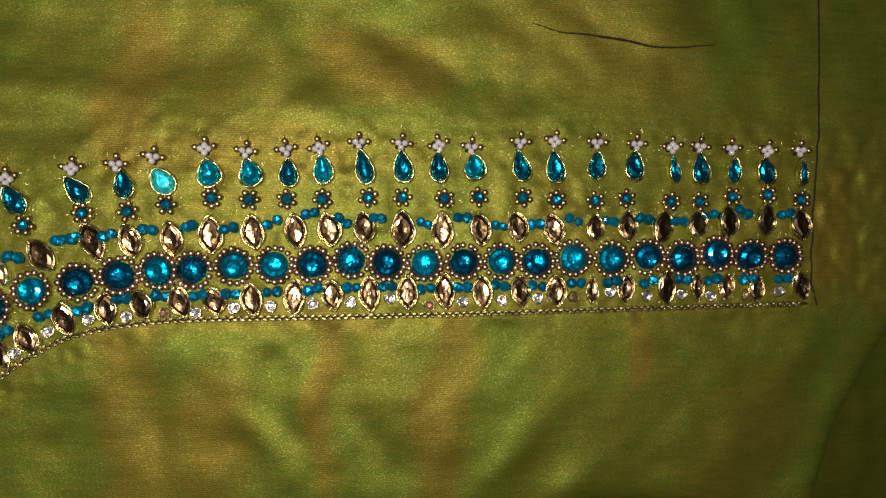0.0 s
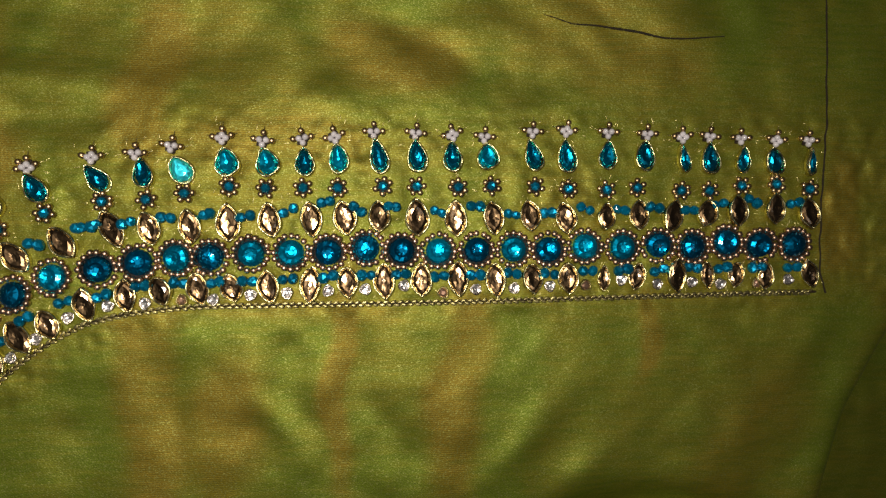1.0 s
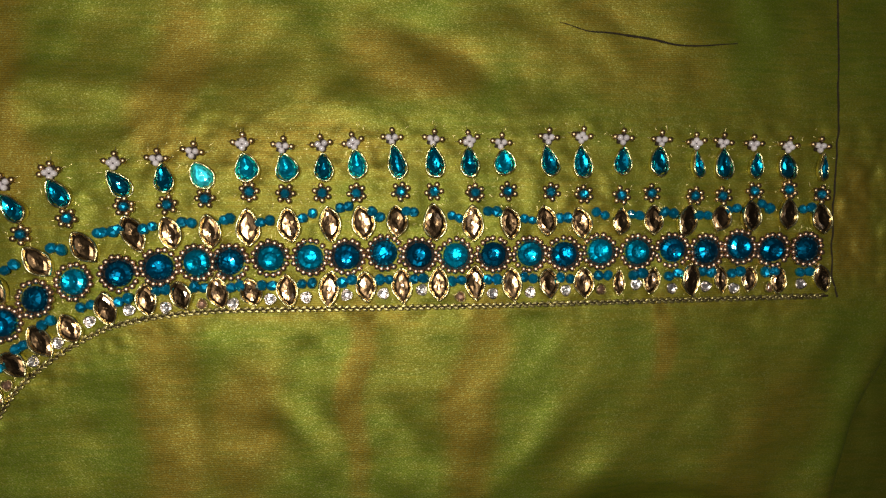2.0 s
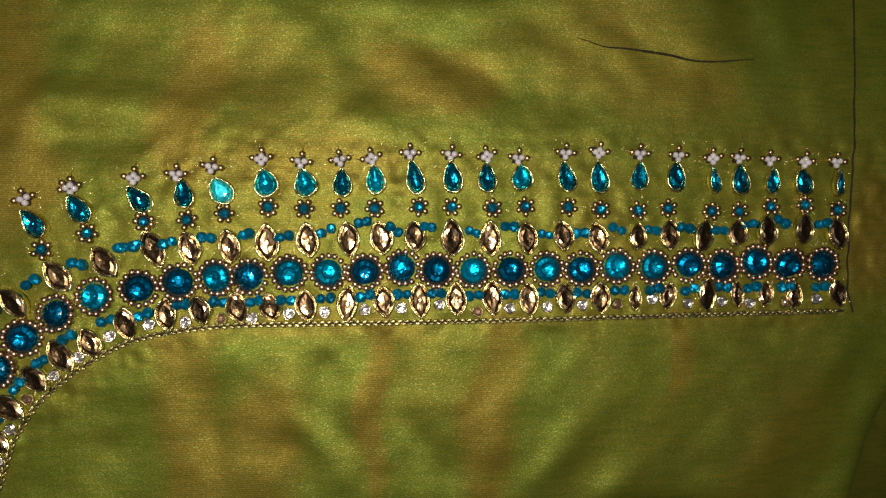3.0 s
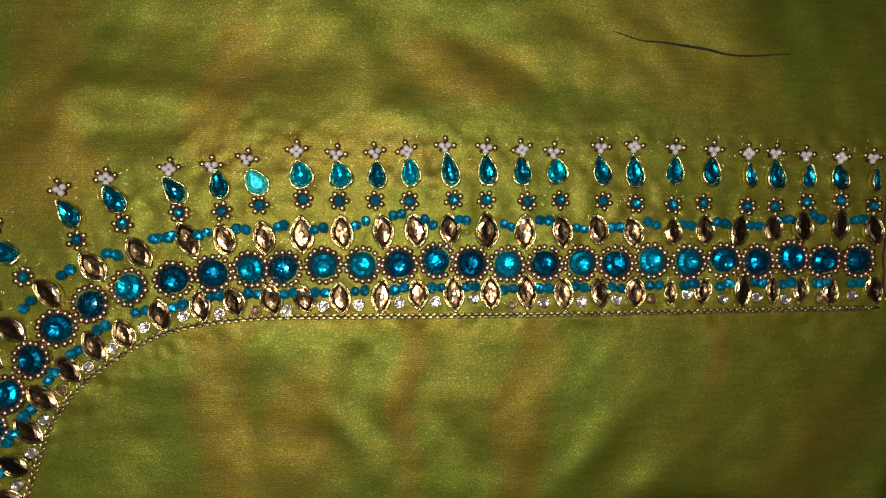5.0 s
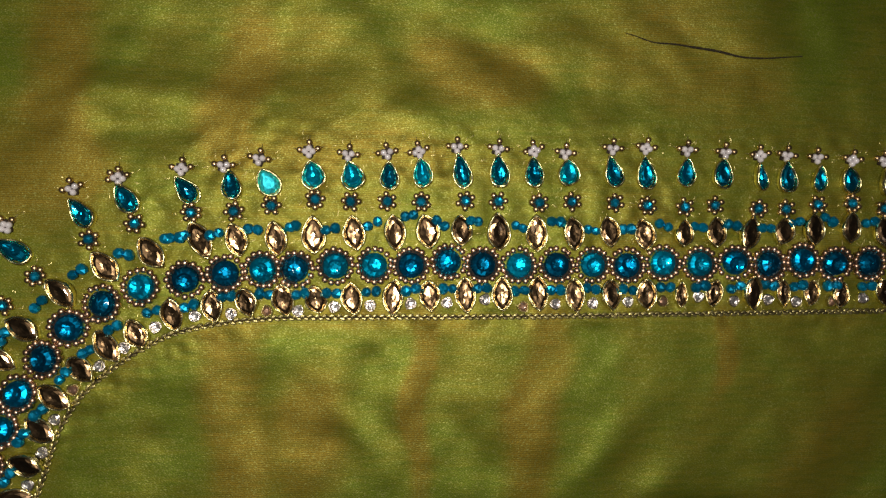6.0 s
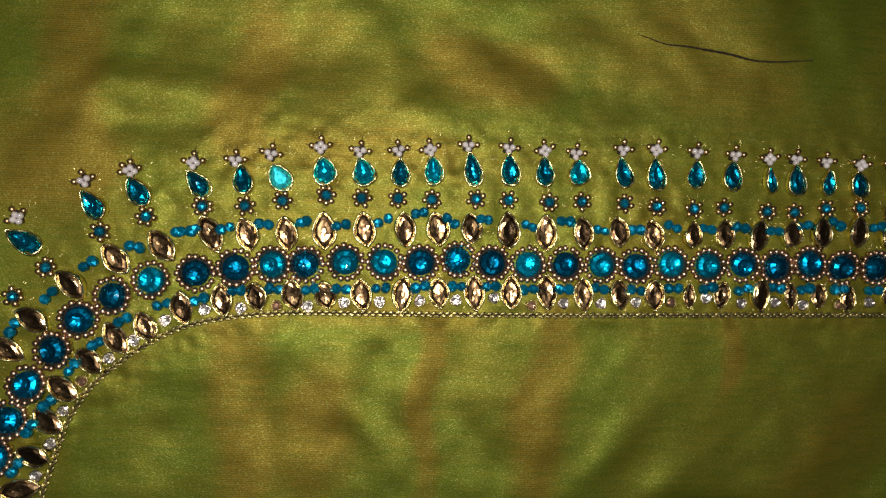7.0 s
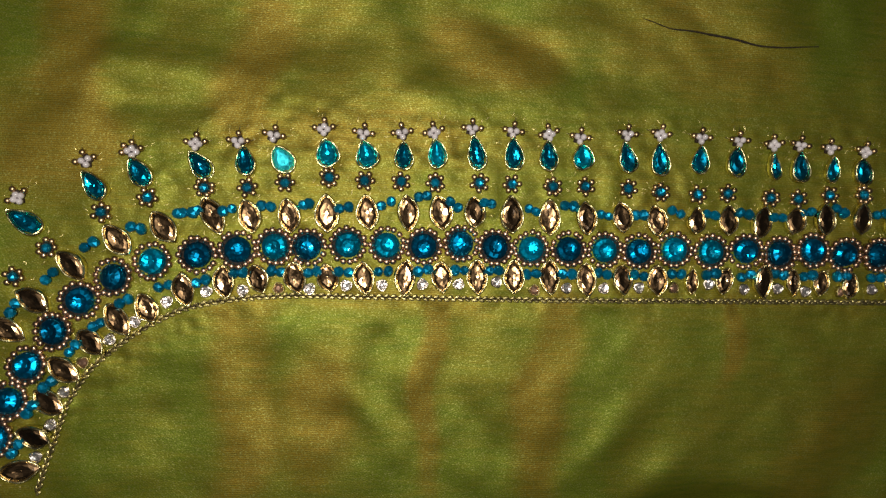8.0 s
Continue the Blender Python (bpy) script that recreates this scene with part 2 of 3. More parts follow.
def cloth():
    xs, ys = np.arange(-190, 190.1, 0.75), np.arange(-130, 130.1, 0.75)
    gx, gy = np.meshgrid(xs, ys)
    gz = cloth_height(gx, gy)
    co = np.stack([gx, gy, gz], -1).reshape(-1, 3) * MM
    w, h = len(xs), len(ys)
    i = (np.arange(h - 1)[:, None] * w + np.arange(w - 1)[None]).ravel()
    faces = np.stack([i, i + 1, i + 1 + w, i + w], -1)
    me = bpy.data.meshes.new("silk_cloth")
    me.from_pydata(co.tolist(), [], faces.tolist())
    me.polygons.foreach_set("use_smooth", [True] * len(me.polygons))
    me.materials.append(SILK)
    # sheen patches go into the tone; the stitched band is set more golden
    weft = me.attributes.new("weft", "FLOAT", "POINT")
    weft.data.foreach_set("value", np.clip(0.18 + 0.95 * fold_sum(GOLD_SHEEN, gx, gy, 2.0) + 0.32 * (1.0 - calm(gx, gy)), 0, 1).ravel())
    ob = new("silk_cloth", me)
    thick = ob.modifiers.new("thickness", "SOLIDIFY")
    thick.thickness, thick.offset = 0.0004, -1.0
    return tagged(ob, "olive green and gold shot silk blouse cloth, softly creased", "fabric", kind="structure")


def box(name, lo, hi, mat, label):
    bm = bmesh.new()
    bmesh.ops.create_cube(bm, size=1.0)
    for v in bm.verts:
        v.co = [a + (b - a) * (c + 0.5) for a, b, c in zip(lo, hi, v.co)]
    return tagged(part(name, bm, mat, smooth=False), label, "room", kind="structure")


cloth()
box("floor", (-0.6, -0.6, -0.10), (0.6, 0.6, -0.060), PLASTER, "plain grey floor under the cloth")

box("board", (-0.185, -0.054, -0.060), (0.100, 0.126, -0.0045), PLASTER, "plain flat board under the cloth")

# ---------------------------------------------------------------- where the trimmings lie: x, y in mm, and turn and length where they have them
DROPS = [
    (-87.4, -2.5, 58.0, 8.3), (-73.5, 5.6, 38.6, 7.3), (-64.5, 8.7, 34.5, 7.1), (-52.4, 10.8, 42.2, 7.1),
    (-42.9, 11.9, 12.5, 6.6), (-35.3, 12.7, 30.0, 6.4), (-25.8, 14.4, 10.5, 6.6), (-17.3, 14.4, 17.9, 6.7),
    (-9.4, 14.5, 5.6, 6.3), (-2.1, 15.3, 6.9, 7.3), (6.6, 15.9, 13.2, 7.7), (14.9, 16.0, 5.6, 6.4),
    (22.7, 15.8, 5.2, 7.0), (30.4, 15.9, 1.1, 6.5), (40.6, 16.2, 14.8, 7.1), (48.3, 16.1, 6.8, 6.6),
    (57.7, 16.4, -1.2, 6.6), (66.3, 16.3, -1.2, 7.0), (75.2, 15.7, 13.9, 6.2), (81.4, 15.8, 2.4, 6.3),
    (89.3, 15.5, -4.0, 6.1), (96.9, 15.4, 16.6, 6.3), (105.7, 15.2, -1.4, 6.2),
]
TOP_FLOWERS = [
    (-88.8, 2.5), (-75.4, 10.5), (-66.2, 13.0), (-53.3, 15.2), (-44.6, 15.9), (-37.2, 17.5), (-26.6, 19.5),
    (-18.2, 18.8), (-9.8, 19.3), (-2.9, 19.8), (5.5, 20.9), (14.6, 20.7), (22.7, 20.6), (29.8, 20.1), (40.6, 21.3),
    (48.3, 21.7), (57.8, 21.3), (66.9, 21.0), (75.1, 20.6), (81.5, 20.6), (89.1, 20.3), (97.4, 20.0), (105.5, 20.0),
]
SMALL_FLOWERS = [
    (-89.0, -13.9), (-82.6, -7.8), (-72.0, 0.0), (-62.6, 3.4), (-51.2, 5.9), (-42.4, 6.3), (-34.5, 7.6), (-25.2, 9.1),
    (-17.6, 8.7), (-9.7, 8.9), (-2.3, 8.9), (7.4, 9.3), (14.8, 9.3), (23.9, 9.1), (31.3, 9.4), (41.1, 9.3), (48.6, 8.8),
    (57.5, 8.6), (64.6, 9.1), (74.7, 8.5), (81.5, 8.5), (89.2, 9.7), (97.5, 10.0), (105.5, 8.9),
]
UPPER_LEAVES = [
    (-90.2, -24.9, 64.1, 8.4), (-84.8, -18.6, 60.3, 7.8), (-77.4, -11.1, 42.1, 7.8), (-68.5, -5.7, 40.7, 8.0),
    (-59.3, -2.8, 39.8, 8.3), (-49.4, 0.0, 28.0, 8.5), (-41.7, 0.3, 16.9, 7.7), (-33.4, 0.7, 7.0, 7.9),
    (-25.5, 1.4, 3.3, 8.6), (-16.8, 1.9, 10.0, 7.7), (-8.1, 2.2, 7.4, 7.6), (-0.9, 2.4, 12.5, 8.0),
    (6.5, 2.6, 0.0, 7.4), (14.7, 2.5, 5.1, 8.6), (23.4, 2.3, 3.6, 8.1), (31.6, 2.3, 7.2, 7.2), (39.9, 2.7, 7.0, 7.4),
    (48.0, 2.2, 7.0, 7.5), (57.1, 2.5, -8.4, 6.4), (64.9, 2.9, -2.3, 7.0), (72.8, 2.7, -16.9, 7.5),
    (80.7, 3.2, -14.4, 6.6), (87.9, 3.9, 2.0, 7.5), (97.1, 4.4, 1.0, 7.5), (105.2, 3.2, 6.7, 7.1),
]
ROUNDS = [
    (-95.3, -54.8), (-91.9, -47.5), (-89.4, -39.7), (-85.9, -32.3), (-80.9, -25.1), (-75.8, -18.5), (-69.3, -13.5),
    (-61.5, -10.0), (-52.3, -8.3), (-44.0, -7.0), (-36.2, -6.1), (-29.3, -6.0), (-20.8, -5.2), (-12.4, -5.1),
    (-4.4, -5.0), (3.8, -4.2), (11.4, -4.8), (19.5, -4.9), (28.0, -4.7), (36.2, -4.6), (44.1, -4.7), (52.4, -4.1),
    (61.1, -4.3), (69.4, -3.9), (77.4, -4.2), (85.3, -3.3), (93.3, -3.9), (101.5, -3.8),
]
CRYSTALS = [
    (-83.5, -51.2), (-80.6, -44.4), (-78.3, -37.6), (-74.7, -31.4), (-69.4, -26.6), (-64.5, -22.7), (-58.4, -18.5),
    (-50.2, -16.0), (-42.7, -15.6), (-35.2, -15.1), (-28.6, -15.0), (-20.9, -14.1), (-13.2, -13.8), (-4.5, -13.3),
    (3.5, -13.1), (11.8, -12.4), (20.4, -14.0), (27.6, -13.4), (36.3, -13.2), (44.3, -12.9), (52.4, -12.7),
    (60.7, -11.7), (69.0, -12.6), (77.1, -12.2), (83.9, -12.7), (92.5, -12.7), (100.2, -12.0),
]
UPPER_BEADS = [
    (-88.9, -20.3, 154.3, 3.4), (-81.9, -13.6, 138.9, 3.6), (-74.1, -6.9, 134.9, 3.4), (-64.8, -3.0, 91.4, 3.1),
    (-56.0, 0.5, 90.0, 0.9), (-53.0, 0.8, 96.6, 1.1), (-46.2, 1.2, 110.4, 3.1), (-38.3, 2.4, 80.8, 3.0),
    (-29.9, 3.2, 99.8, 1.5), (-21.9, 2.8, 92.3, 3.3), (-12.8, 3.8, 109.3, 3.8), (-4.9, 5.7, 100.6, 2.8),
    (1.9, 4.2, 54.0, 3.4), (9.4, 5.1, 83.8, 2.3), (19.4, 3.7, 78.9, 2.6), (27.7, 4.8, 85.7, 3.2),
    (35.8, 3.1, 79.0, 2.6), (44.0, 3.6, 85.0, 2.9), (52.5, 4.4, 64.2, 3.5), (60.7, 4.3, 81.9, 2.7),
    (68.4, 4.7, 77.1, 3.4), (76.7, 4.1, 87.6, 3.0), (83.7, 5.4, 97.0, 3.3), (91.8, 6.2, 62.7, 3.4),
    (101.8, 5.8, 109.1, 3.3),
]
BRAID = [
    (-83.3, -58.5), (-80.5, -49.1), (-76.8, -38.3), (-70.2, -29.7), (-58.0, -21.3), (-47.6, -18.1), (-33.7, -16.6),
    (-16.6, -16.4), (20.5, -16.2), (65.0, -15.5), (107.8, -14.8),
]
CREASE = [
    (110.2, 62.2), (110.2, 39.1), (110.2, 24.9), (109.3, 12.0), (108.3, -4.8), (108.5, -11.3), (109.7, -15.8),
]
UPPER_LINE = [
    (43.3, 47.6), (45.4, 47), (49.7, 45.7), (54.4, 45.4), (58.3, 45), (64.8, 44), (70.2, 42.8), (75.5, 42.7), (80.9, 43.2), (85.6, 43.7),
]
LOWER_LEAVES_BEND = [
    (-86.5, -54.0, 97.7, 8.3), (-83.8, -46.8, 74.8, 7.7), (-81.2, -39.9, 56.1, 8.0), (-78.3, -33.0, 57.4, 8.0),
    (-73.2, -27.1, 46.8, 7.2), (-68.0, -22.5, 40.5, 8.3), (-62.1, -19.8, 29.5, 7.3), (-54.9, -15.6, 10.6, 7.6),
    (-46.7, -13.9, 10.3, 7.3), (-39.4, -13.0, 20.6, 7.4),
]
LOWER_LEAVES_STRAIGHT = [
    (-31.9, -12.5, 14.4, 7.2), (-24.9, -12.4, 14.3, 6.8), (-17.1, -12.3, 9.4, 7.5), (-8.3, -12.1, -3.5, 8.1),
    (-0.2, -11.7, 7.1, 8.0), (7.7, -11.5, 4.5, 8.0), (15.8, -11.2, 1.8, 8.2), (23.9, -11.1, 0.9, 8.3),
    (32.1, -11.5, 4.7, 7.8), (40.3, -11.3, 1.9, 7.9), (48.5, -11.1, 5.3, 7.1), (56.5, -11.3, -3.6, 6.4),
    (64.2, -10.9, -14.3, 6.5), (73.4, -10.7, 4.8, 8.0), (80.6, -10.7, 5.2, 7.3), (87.5, -10.8, -10.7, 6.0),
    (94.5, -11.2, -12.0, 6.7), (105.1, -10.5, 16.1, 7.0),
]
LOWER_BEADS_BEND = [
    (-87.4, -49.4, 152.6, 3.7), (-84.7, -41.4, 147.0, 3.4), (-81.6, -35.9, 131.4, 3.2), (-76.9, -28.5, 148.7, 3.3),
    (-72.2, -23.3, 121.0, 2.3), (-66.8, -18.6, 117.1, 3.1), (-58.9, -15.1, 115.2, 3.3), (-51.2, -14.0, 107.2, 3.2),
    (-43.7, -12.0, 100.8, 3.1), (-35.8, -11.3, 94.1, 3.1),
]
LOWER_BEADS_STRAIGHT = [
    (-28.1, -11.2, 94.1, 3.1), (-21.5, -11.2, 93.8, 3.4), (-13.0, -11.0, 93.7, 3.4), (-4.4, -10.3, 93.8, 3.5),
    (3.7, -10.3, 94.0, 3.2), (11.2, -10.0, 94.0, 3.3), (19.6, -10.2, 94.0, 3.3), (27.6, -10.2, 94.0, 3.3),
    (35.8, -9.9, 94.3, 3.1), (44.2, -10.1, 94.0, 3.4), (53.0, -9.7, 93.9, 3.4), (61.0, -9.3, 93.9, 3.5),
    (69.4, -9.5, 93.9, 3.5), (77.4, -9.0, 94.3, 3.3), (84.4, -9.3, 94.2, 3.3), (92.6, -9.3, 93.9, 3.6),
    (101.2, -9.2, 93.9, 3.6),
]

# ---------------------------------------------------------------- shapes of the trimmings (mm, base at z 0)
rng = random.Random(7)


def drop_outline(n, w, h):
    """Pear shape with its tip at +y."""
    pts = []
    for k in range(n):
        a = 2 * math.pi * k / n
        y = math.cos(a)
        x = math.sin(a) * math.sin(a / 2) ** 0.6 * 1.14
        pts.append((x * w / 2, y * h / 2))
    return pts


def leaf_outline(n, w, h):
    """Pointed oval along y."""
    pts = []
    for k in range(n):
        a = 2 * math.pi * k / n
        s = math.cos(a)
        x = (1 - abs(s) ** 2.0) ** 0.8
        pts.append((x * w / 2 * (1 if math.sin(a) >= 0 else -1), s * h / 2))
    return pts


def round_outline(n, w, h):
    return [(math.sin(2 * math.pi * k / n) * w / 2, math.cos(2 * math.pi * k / n) * h / 2) for k in range(n)]


def collar(outline, profile, seed=0):
    """A closed metal rim bent by hand: profile rows are (inset, z)."""
    r = random.Random(seed)
    p = [r.uniform(0, 6.28) for k in range(5)]
    bm = bmesh.new()
    n = len(outline)
    loops = []
    for inset, z in profile:
        loop = []
        for i, (x, y) in enumerate(outline):
            a = 2 * math.pi * i / n
            far = math.hypot(x, y)
            k = max(0.05, (far - inset + 0.10 * math.sin(3 * a + p[0]) + 0.06 * math.sin(5 * a + p[1])) / far)
            bent = z
            if z > 0.3:
                bent = z + 0.08 * math.sin(2 * a + p[2]) + 0.07 * math.sin(7 * a + p[3]) + 0.55 * (inset - 0.18) * math.sin(2 * a + p[4])
            loop.append(bm.verts.new((x * k * MM, y * k * MM, bent * MM)))
        loops.append(loop)
    for a, b in zip(loops, loops[1:] + loops[:1]):
        for i in range(n):
            bm.faces.new((a[i], a[(i + 1) % n], b[(i + 1) % n], b[i]))
    bmesh.ops.recalc_face_normals(bm, faces=bm.faces)
    return bm


def cut_stone(outline, rows, seed, uneven=0.04):
    """Faceted stone: rows of (scale, z), each turned half a step from the last, then a flat table."""
    r = random.Random(seed)
    bm = bmesh.new()
    n = len(outline)
    loops = []
    for j, (k, z) in enumerate(rows):
        loop = []
        for i in range(n):
            x, y = outline[i]
            if j % 2:
                x2, y2 = outline[(i + 1) % n]
                x, y = (x + x2) / 2, (y + y2) / 2
            dz = r.uniform(-uneven, uneven) if j else 0
            loop.append(bm.verts.new((x * k * MM, y * k * MM, (z + dz) * MM)))
        loops.append(loop)
    for j, (a, b) in enumerate(zip(loops, loops[1:])):
        for i in range(n):
            i2 = (i + 1) % n
            if j % 2 == 0:
                bm.faces.new((a[i], a[i2], b[i]))
                bm.faces.new((b[i], a[i2], b[i2]))
            else:
                bm.faces.new((a[i], b[i2], b[i]))
                bm.faces.new((a[i], a[i2], b[i2]))
    bm.faces.new(loops[-1])
    bm.faces.ensure_lookup_table()
    bmesh.ops.recalc_face_normals(bm, faces=bm.faces)
    if bm.faces[-1].normal.z < 0:
        bmesh.ops.reverse_faces(bm, faces=bm.faces)
    bmesh.ops.split_edges(bm, edges=bm.edges)
    return bm


def bead_mesh(name, r, mat, squash=1.0, crown=0.6):
    bm = bmesh.new()
    bmesh.ops.create_uvsphere(bm, u_segments=10, v_segments=6, radius=r * MM)
    for v in bm.verts:
        c = v.co.z / (r * MM)
        v.co.z = math.copysign(abs(c) ** crown, c) * r * MM * squash
    me = bpy.data.meshes.new(name)
    bm.to_mesh(me)
    bm.free()
    me.materials.append(mat)
    me.polygons.foreach_set("use_smooth", [True] * len(me.polygons))
    return me


def cut_bead_mesh(name, r, mat, seed):
    """A cut barrel bead with its hole along y."""
    bm = bmesh.new()
    q = random.Random(seed)
    sides = 7
    loops = []
    for j, (k, y) in enumerate(((0.45, -0.95), (0.86, -0.62), (1.0, 0.0), (0.86, 0.62), (0.45, 0.95))):
        loops.append([])
        for i in range(sides):
            a = 2 * math.pi * (i + 0.5 * (j % 2)) / sides
            f = q.uniform(0.94, 1.06) * r * MM
            loops[-1].append(bm.verts.new((math.cos(a) * k * f, y * r * MM, math.sin(a) * k * f)))
    for j, (a, b) in enumerate(zip(loops, loops[1:])):
        for i in range(sides):
            i2 = (i + 1) % sides
            if j % 2 == 0:
                bm.faces.new((a[i], a[i2], b[i]))
                bm.faces.new((b[i], a[i2], b[i2]))
            else:
                bm.faces.new((a[i], b[i2], b[i]))
                bm.faces.new((a[i], a[i2], b[i2]))
    for loop in (loops[0], loops[-1]):
        bm.faces.new(loop)
    bmesh.ops.recalc_face_normals(bm, faces=bm.faces)
    bmesh.ops.split_edges(bm, edges=bm.edges)
    me = bpy.data.meshes.new(name)
    bm.to_mesh(me)
    bm.free()
    me.materials.append(mat)
    return me


def piece(name, me, parent, x, y, z, rz=0.0, sx=1.0, sy=1.0, sz=1.0):
    ob = new(name, me)
    ob.parent = parent
    ob.matrix_basis = pose(x * MM, y * MM, z * MM, 0, 0, rz) @ Matrix.Diagonal((sx, sy, sz, 1))
    return ob


def thing(name, label, category, group):
    return tagged(new(name), label, category, group)


def on_cloth(x, y, rz=0.0, tilt=(0.0, 0.0), size=(1.0, 1.0, 1.0)):
    z = float(cloth_height(np.array(x), np.array(y)))
    return pose(x * MM, y * MM, z * MM, tilt[0], tilt[1], 0) @ pose(0, 0, 0, 0, 0, rz) @ Matrix.Diagonal((*size, 1))


def thread_base(name, radius, lobes, wave):
    """A low dark pad put under a ring of beads for the shade between them."""
    bm = bmesh.new()
    n = lobes * 4
    ring = [bm.verts.new(((radius + wave * math.cos(lobes * 2 * math.pi * k / n)) * math.cos(2 * math.pi * k / n) * MM, (radius + wave * math.cos(lobes * 2 * math.pi * k / n)) * math.sin(2 * math.pi * k / n) * MM, -0.1 * MM)) for k in range(n)]
    top = [bm.verts.new((v.co.x * 0.93, v.co.y * 0.93, 0.3 * MM)) for v in ring]
    for k in range(n):
        bm.faces.new((ring[k], ring[(k + 1) % n], top[(k + 1) % n], top[k]))
    bm.faces.new(top)
    me = bpy.data.meshes.new(name)
    bm.to_mesh(me)
    bm.free()
    me.materials.append(BROWN_SHADE)
    return me


ROUND_BASE = thread_base("thread_base", 3.75, 16, 0.2)
FLOWER_BASE = thread_base("thread_base", 1.6, 6, 0.28)
PEARL_BASE = thread_base("thread_base", 1.45, 5, 0.3)
BRONZE_BEAD = bead_mesh("bead", 0.75, BRONZE)
BRASS_BEAD = bead_mesh("bead", 0.72, BRASS)
PEARL_BEAD = bead_mesh("pearl", 0.70, PEARL, crown=1.0)
TEAL_BEADS = [cut_bead_mesh("cut_bead", 1.12, TEAL_GLASS, k) for k in range(3)]
RIM_PROFILE = [(-0.06, 0.0), (-0.10, 0.8), (0.0, 1.22), (0.16, 1.36), (0.36, 1.32), (0.54, 1.0), (0.58, 0.0)]

# ---------------------------------------------------------------- drop stones in gilt settings
def drop_stone(label, look_of, mat, rows, seed):
    ob = thing("drop_stone", label, "gemstone", "row of drop stones")
    part("setting", collar(drop_outline(36, 5.6, 7.0), RIM_PROFILE, seed), GOLD, ob, "gilt metal rim")
    part("stone", cut_stone(drop_outline(10, 4.6, 6.0), rows, seed), mat, ob, look_of, False)
    return ob


# centres dished to shape the glint that the foil behind throws
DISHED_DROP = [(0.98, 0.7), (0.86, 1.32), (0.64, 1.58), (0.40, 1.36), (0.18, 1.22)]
STEEP_DROP = [(0.98, 0.7), (0.82, 1.35), (0.55, 1.60), (0.36, 1.45), (0.15, 1.36)]
FLAT_DROP = [(0.98, 0.8), (0.85, 1.1), (0.55, 1.3), (0.32, 1.35)]
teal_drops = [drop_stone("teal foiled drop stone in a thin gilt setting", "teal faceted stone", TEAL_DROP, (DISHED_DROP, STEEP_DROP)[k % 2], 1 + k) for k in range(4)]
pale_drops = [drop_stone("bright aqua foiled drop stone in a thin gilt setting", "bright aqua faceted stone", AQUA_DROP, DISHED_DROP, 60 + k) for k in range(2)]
bright_drop = drop_stone("drop stone in a thin gilt setting, its shine put into a pale aqua", "stone with its shine put into the colour", SHINE_FOIL, FLAT_DROP, 6)
NARROW = {18: 0.68, 20: 0.74, 22: 0.62, 0: 0.85, 1: 0.82, 3: 0.82, 21: 1.0, 2: 0.88, 5: 0.95, 9: 0.84}
# drops that shine more take the paler foil
PALE = (6, 7, 9, 13)
TILTS = {3: (6, 14), 22: (0, 22), 18: (0, 14), 5: (4, 8), 0: (-10, 10)}
free = {False: list(teal_drops), True: list(pale_drops)}
for i, (x, y, turn, length) in enumerate(DROPS):
    tilt = TILTS.get(i, (rng.uniform(-5, 5), rng.uniform(-5, 5)))
    m = on_cloth(x, y, turn, tilt, (NARROW.get(i, 0.97), length / 7.0, 1.0))
    kind = i in PALE
    if i == 5:
        bright_drop.matrix_basis = m
    elif free[kind]:
        free[kind].pop().matrix_basis = m
    else:
        copy_thing(pale_drops[i % 2] if kind else teal_drops[i % 4], m)

# ---------------------------------------------------------------- pointed oval stones, upper and lower row
def leaf_stone(label, group, seed, width):
    ob = thing("leaf_stone", label, "gemstone", group)
    part("setting", collar(leaf_outline(36, width, 8.0), RIM_PROFILE, seed), GOLD, ob, "gilt metal rim")
    # inner rows sink so that the foil's glint is built into the shape
    part("stone", cut_stone(leaf_outline(10, width - 0.6, 7.3), [(1.0, 1.02), (0.84, 1.28), (0.62, 1.42), (0.36, 1.34), (0.14, 1.27)], seed, 0.015), AMBER_FOIL, ob, "champagne faceted stone", False)
    return ob


def lay(kinds, rows, widths, spread):
    placed = set()
    for i, (x, y, turn, length) in enumerate(rows):
        k = i % len(kinds)
        m = on_cloth(x, y, turn, (rng.uniform(-spread, spread), rng.uniform(-spread, spread)), (widths.get(i, 1.0), length / 8.0, 1.0))
        if k in placed:
            copy_thing(kinds[k], m)
        else:
            kinds[k].matrix_basis = m
            placed.add(k)


lay([leaf_stone("champagne foiled pointed oval stone in a gilt setting", "upper row of leaf stones", 10 + k, 4.9) for k in range(5)], UPPER_LEAVES, {8: 1.06, 13: 1.1, 11: 1.1, 18: 0.85, 19: 0.92}, 9)
lay([leaf_stone("champagne foiled pointed oval stone beside the gold braid", "lower row of leaf stones", 20 + k, 4.7) for k in range(5)], LOWER_LEAVES_BEND + LOWER_LEAVES_STRAIGHT, {21: 0.6, 22: 0.85, 24: 0.7, 25: 0.8, 26: 0.8, 27: 0.85}, 9)

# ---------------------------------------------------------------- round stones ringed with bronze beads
# the dished centre puts the foil's reflection into the shape
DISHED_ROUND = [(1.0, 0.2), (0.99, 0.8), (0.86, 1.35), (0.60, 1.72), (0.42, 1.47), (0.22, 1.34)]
DOMED_ROUND = [(1.0, 0.2), (0.97, 0.9), (0.76, 1.5), (0.46, 1.9), (0.16, 2.05)]


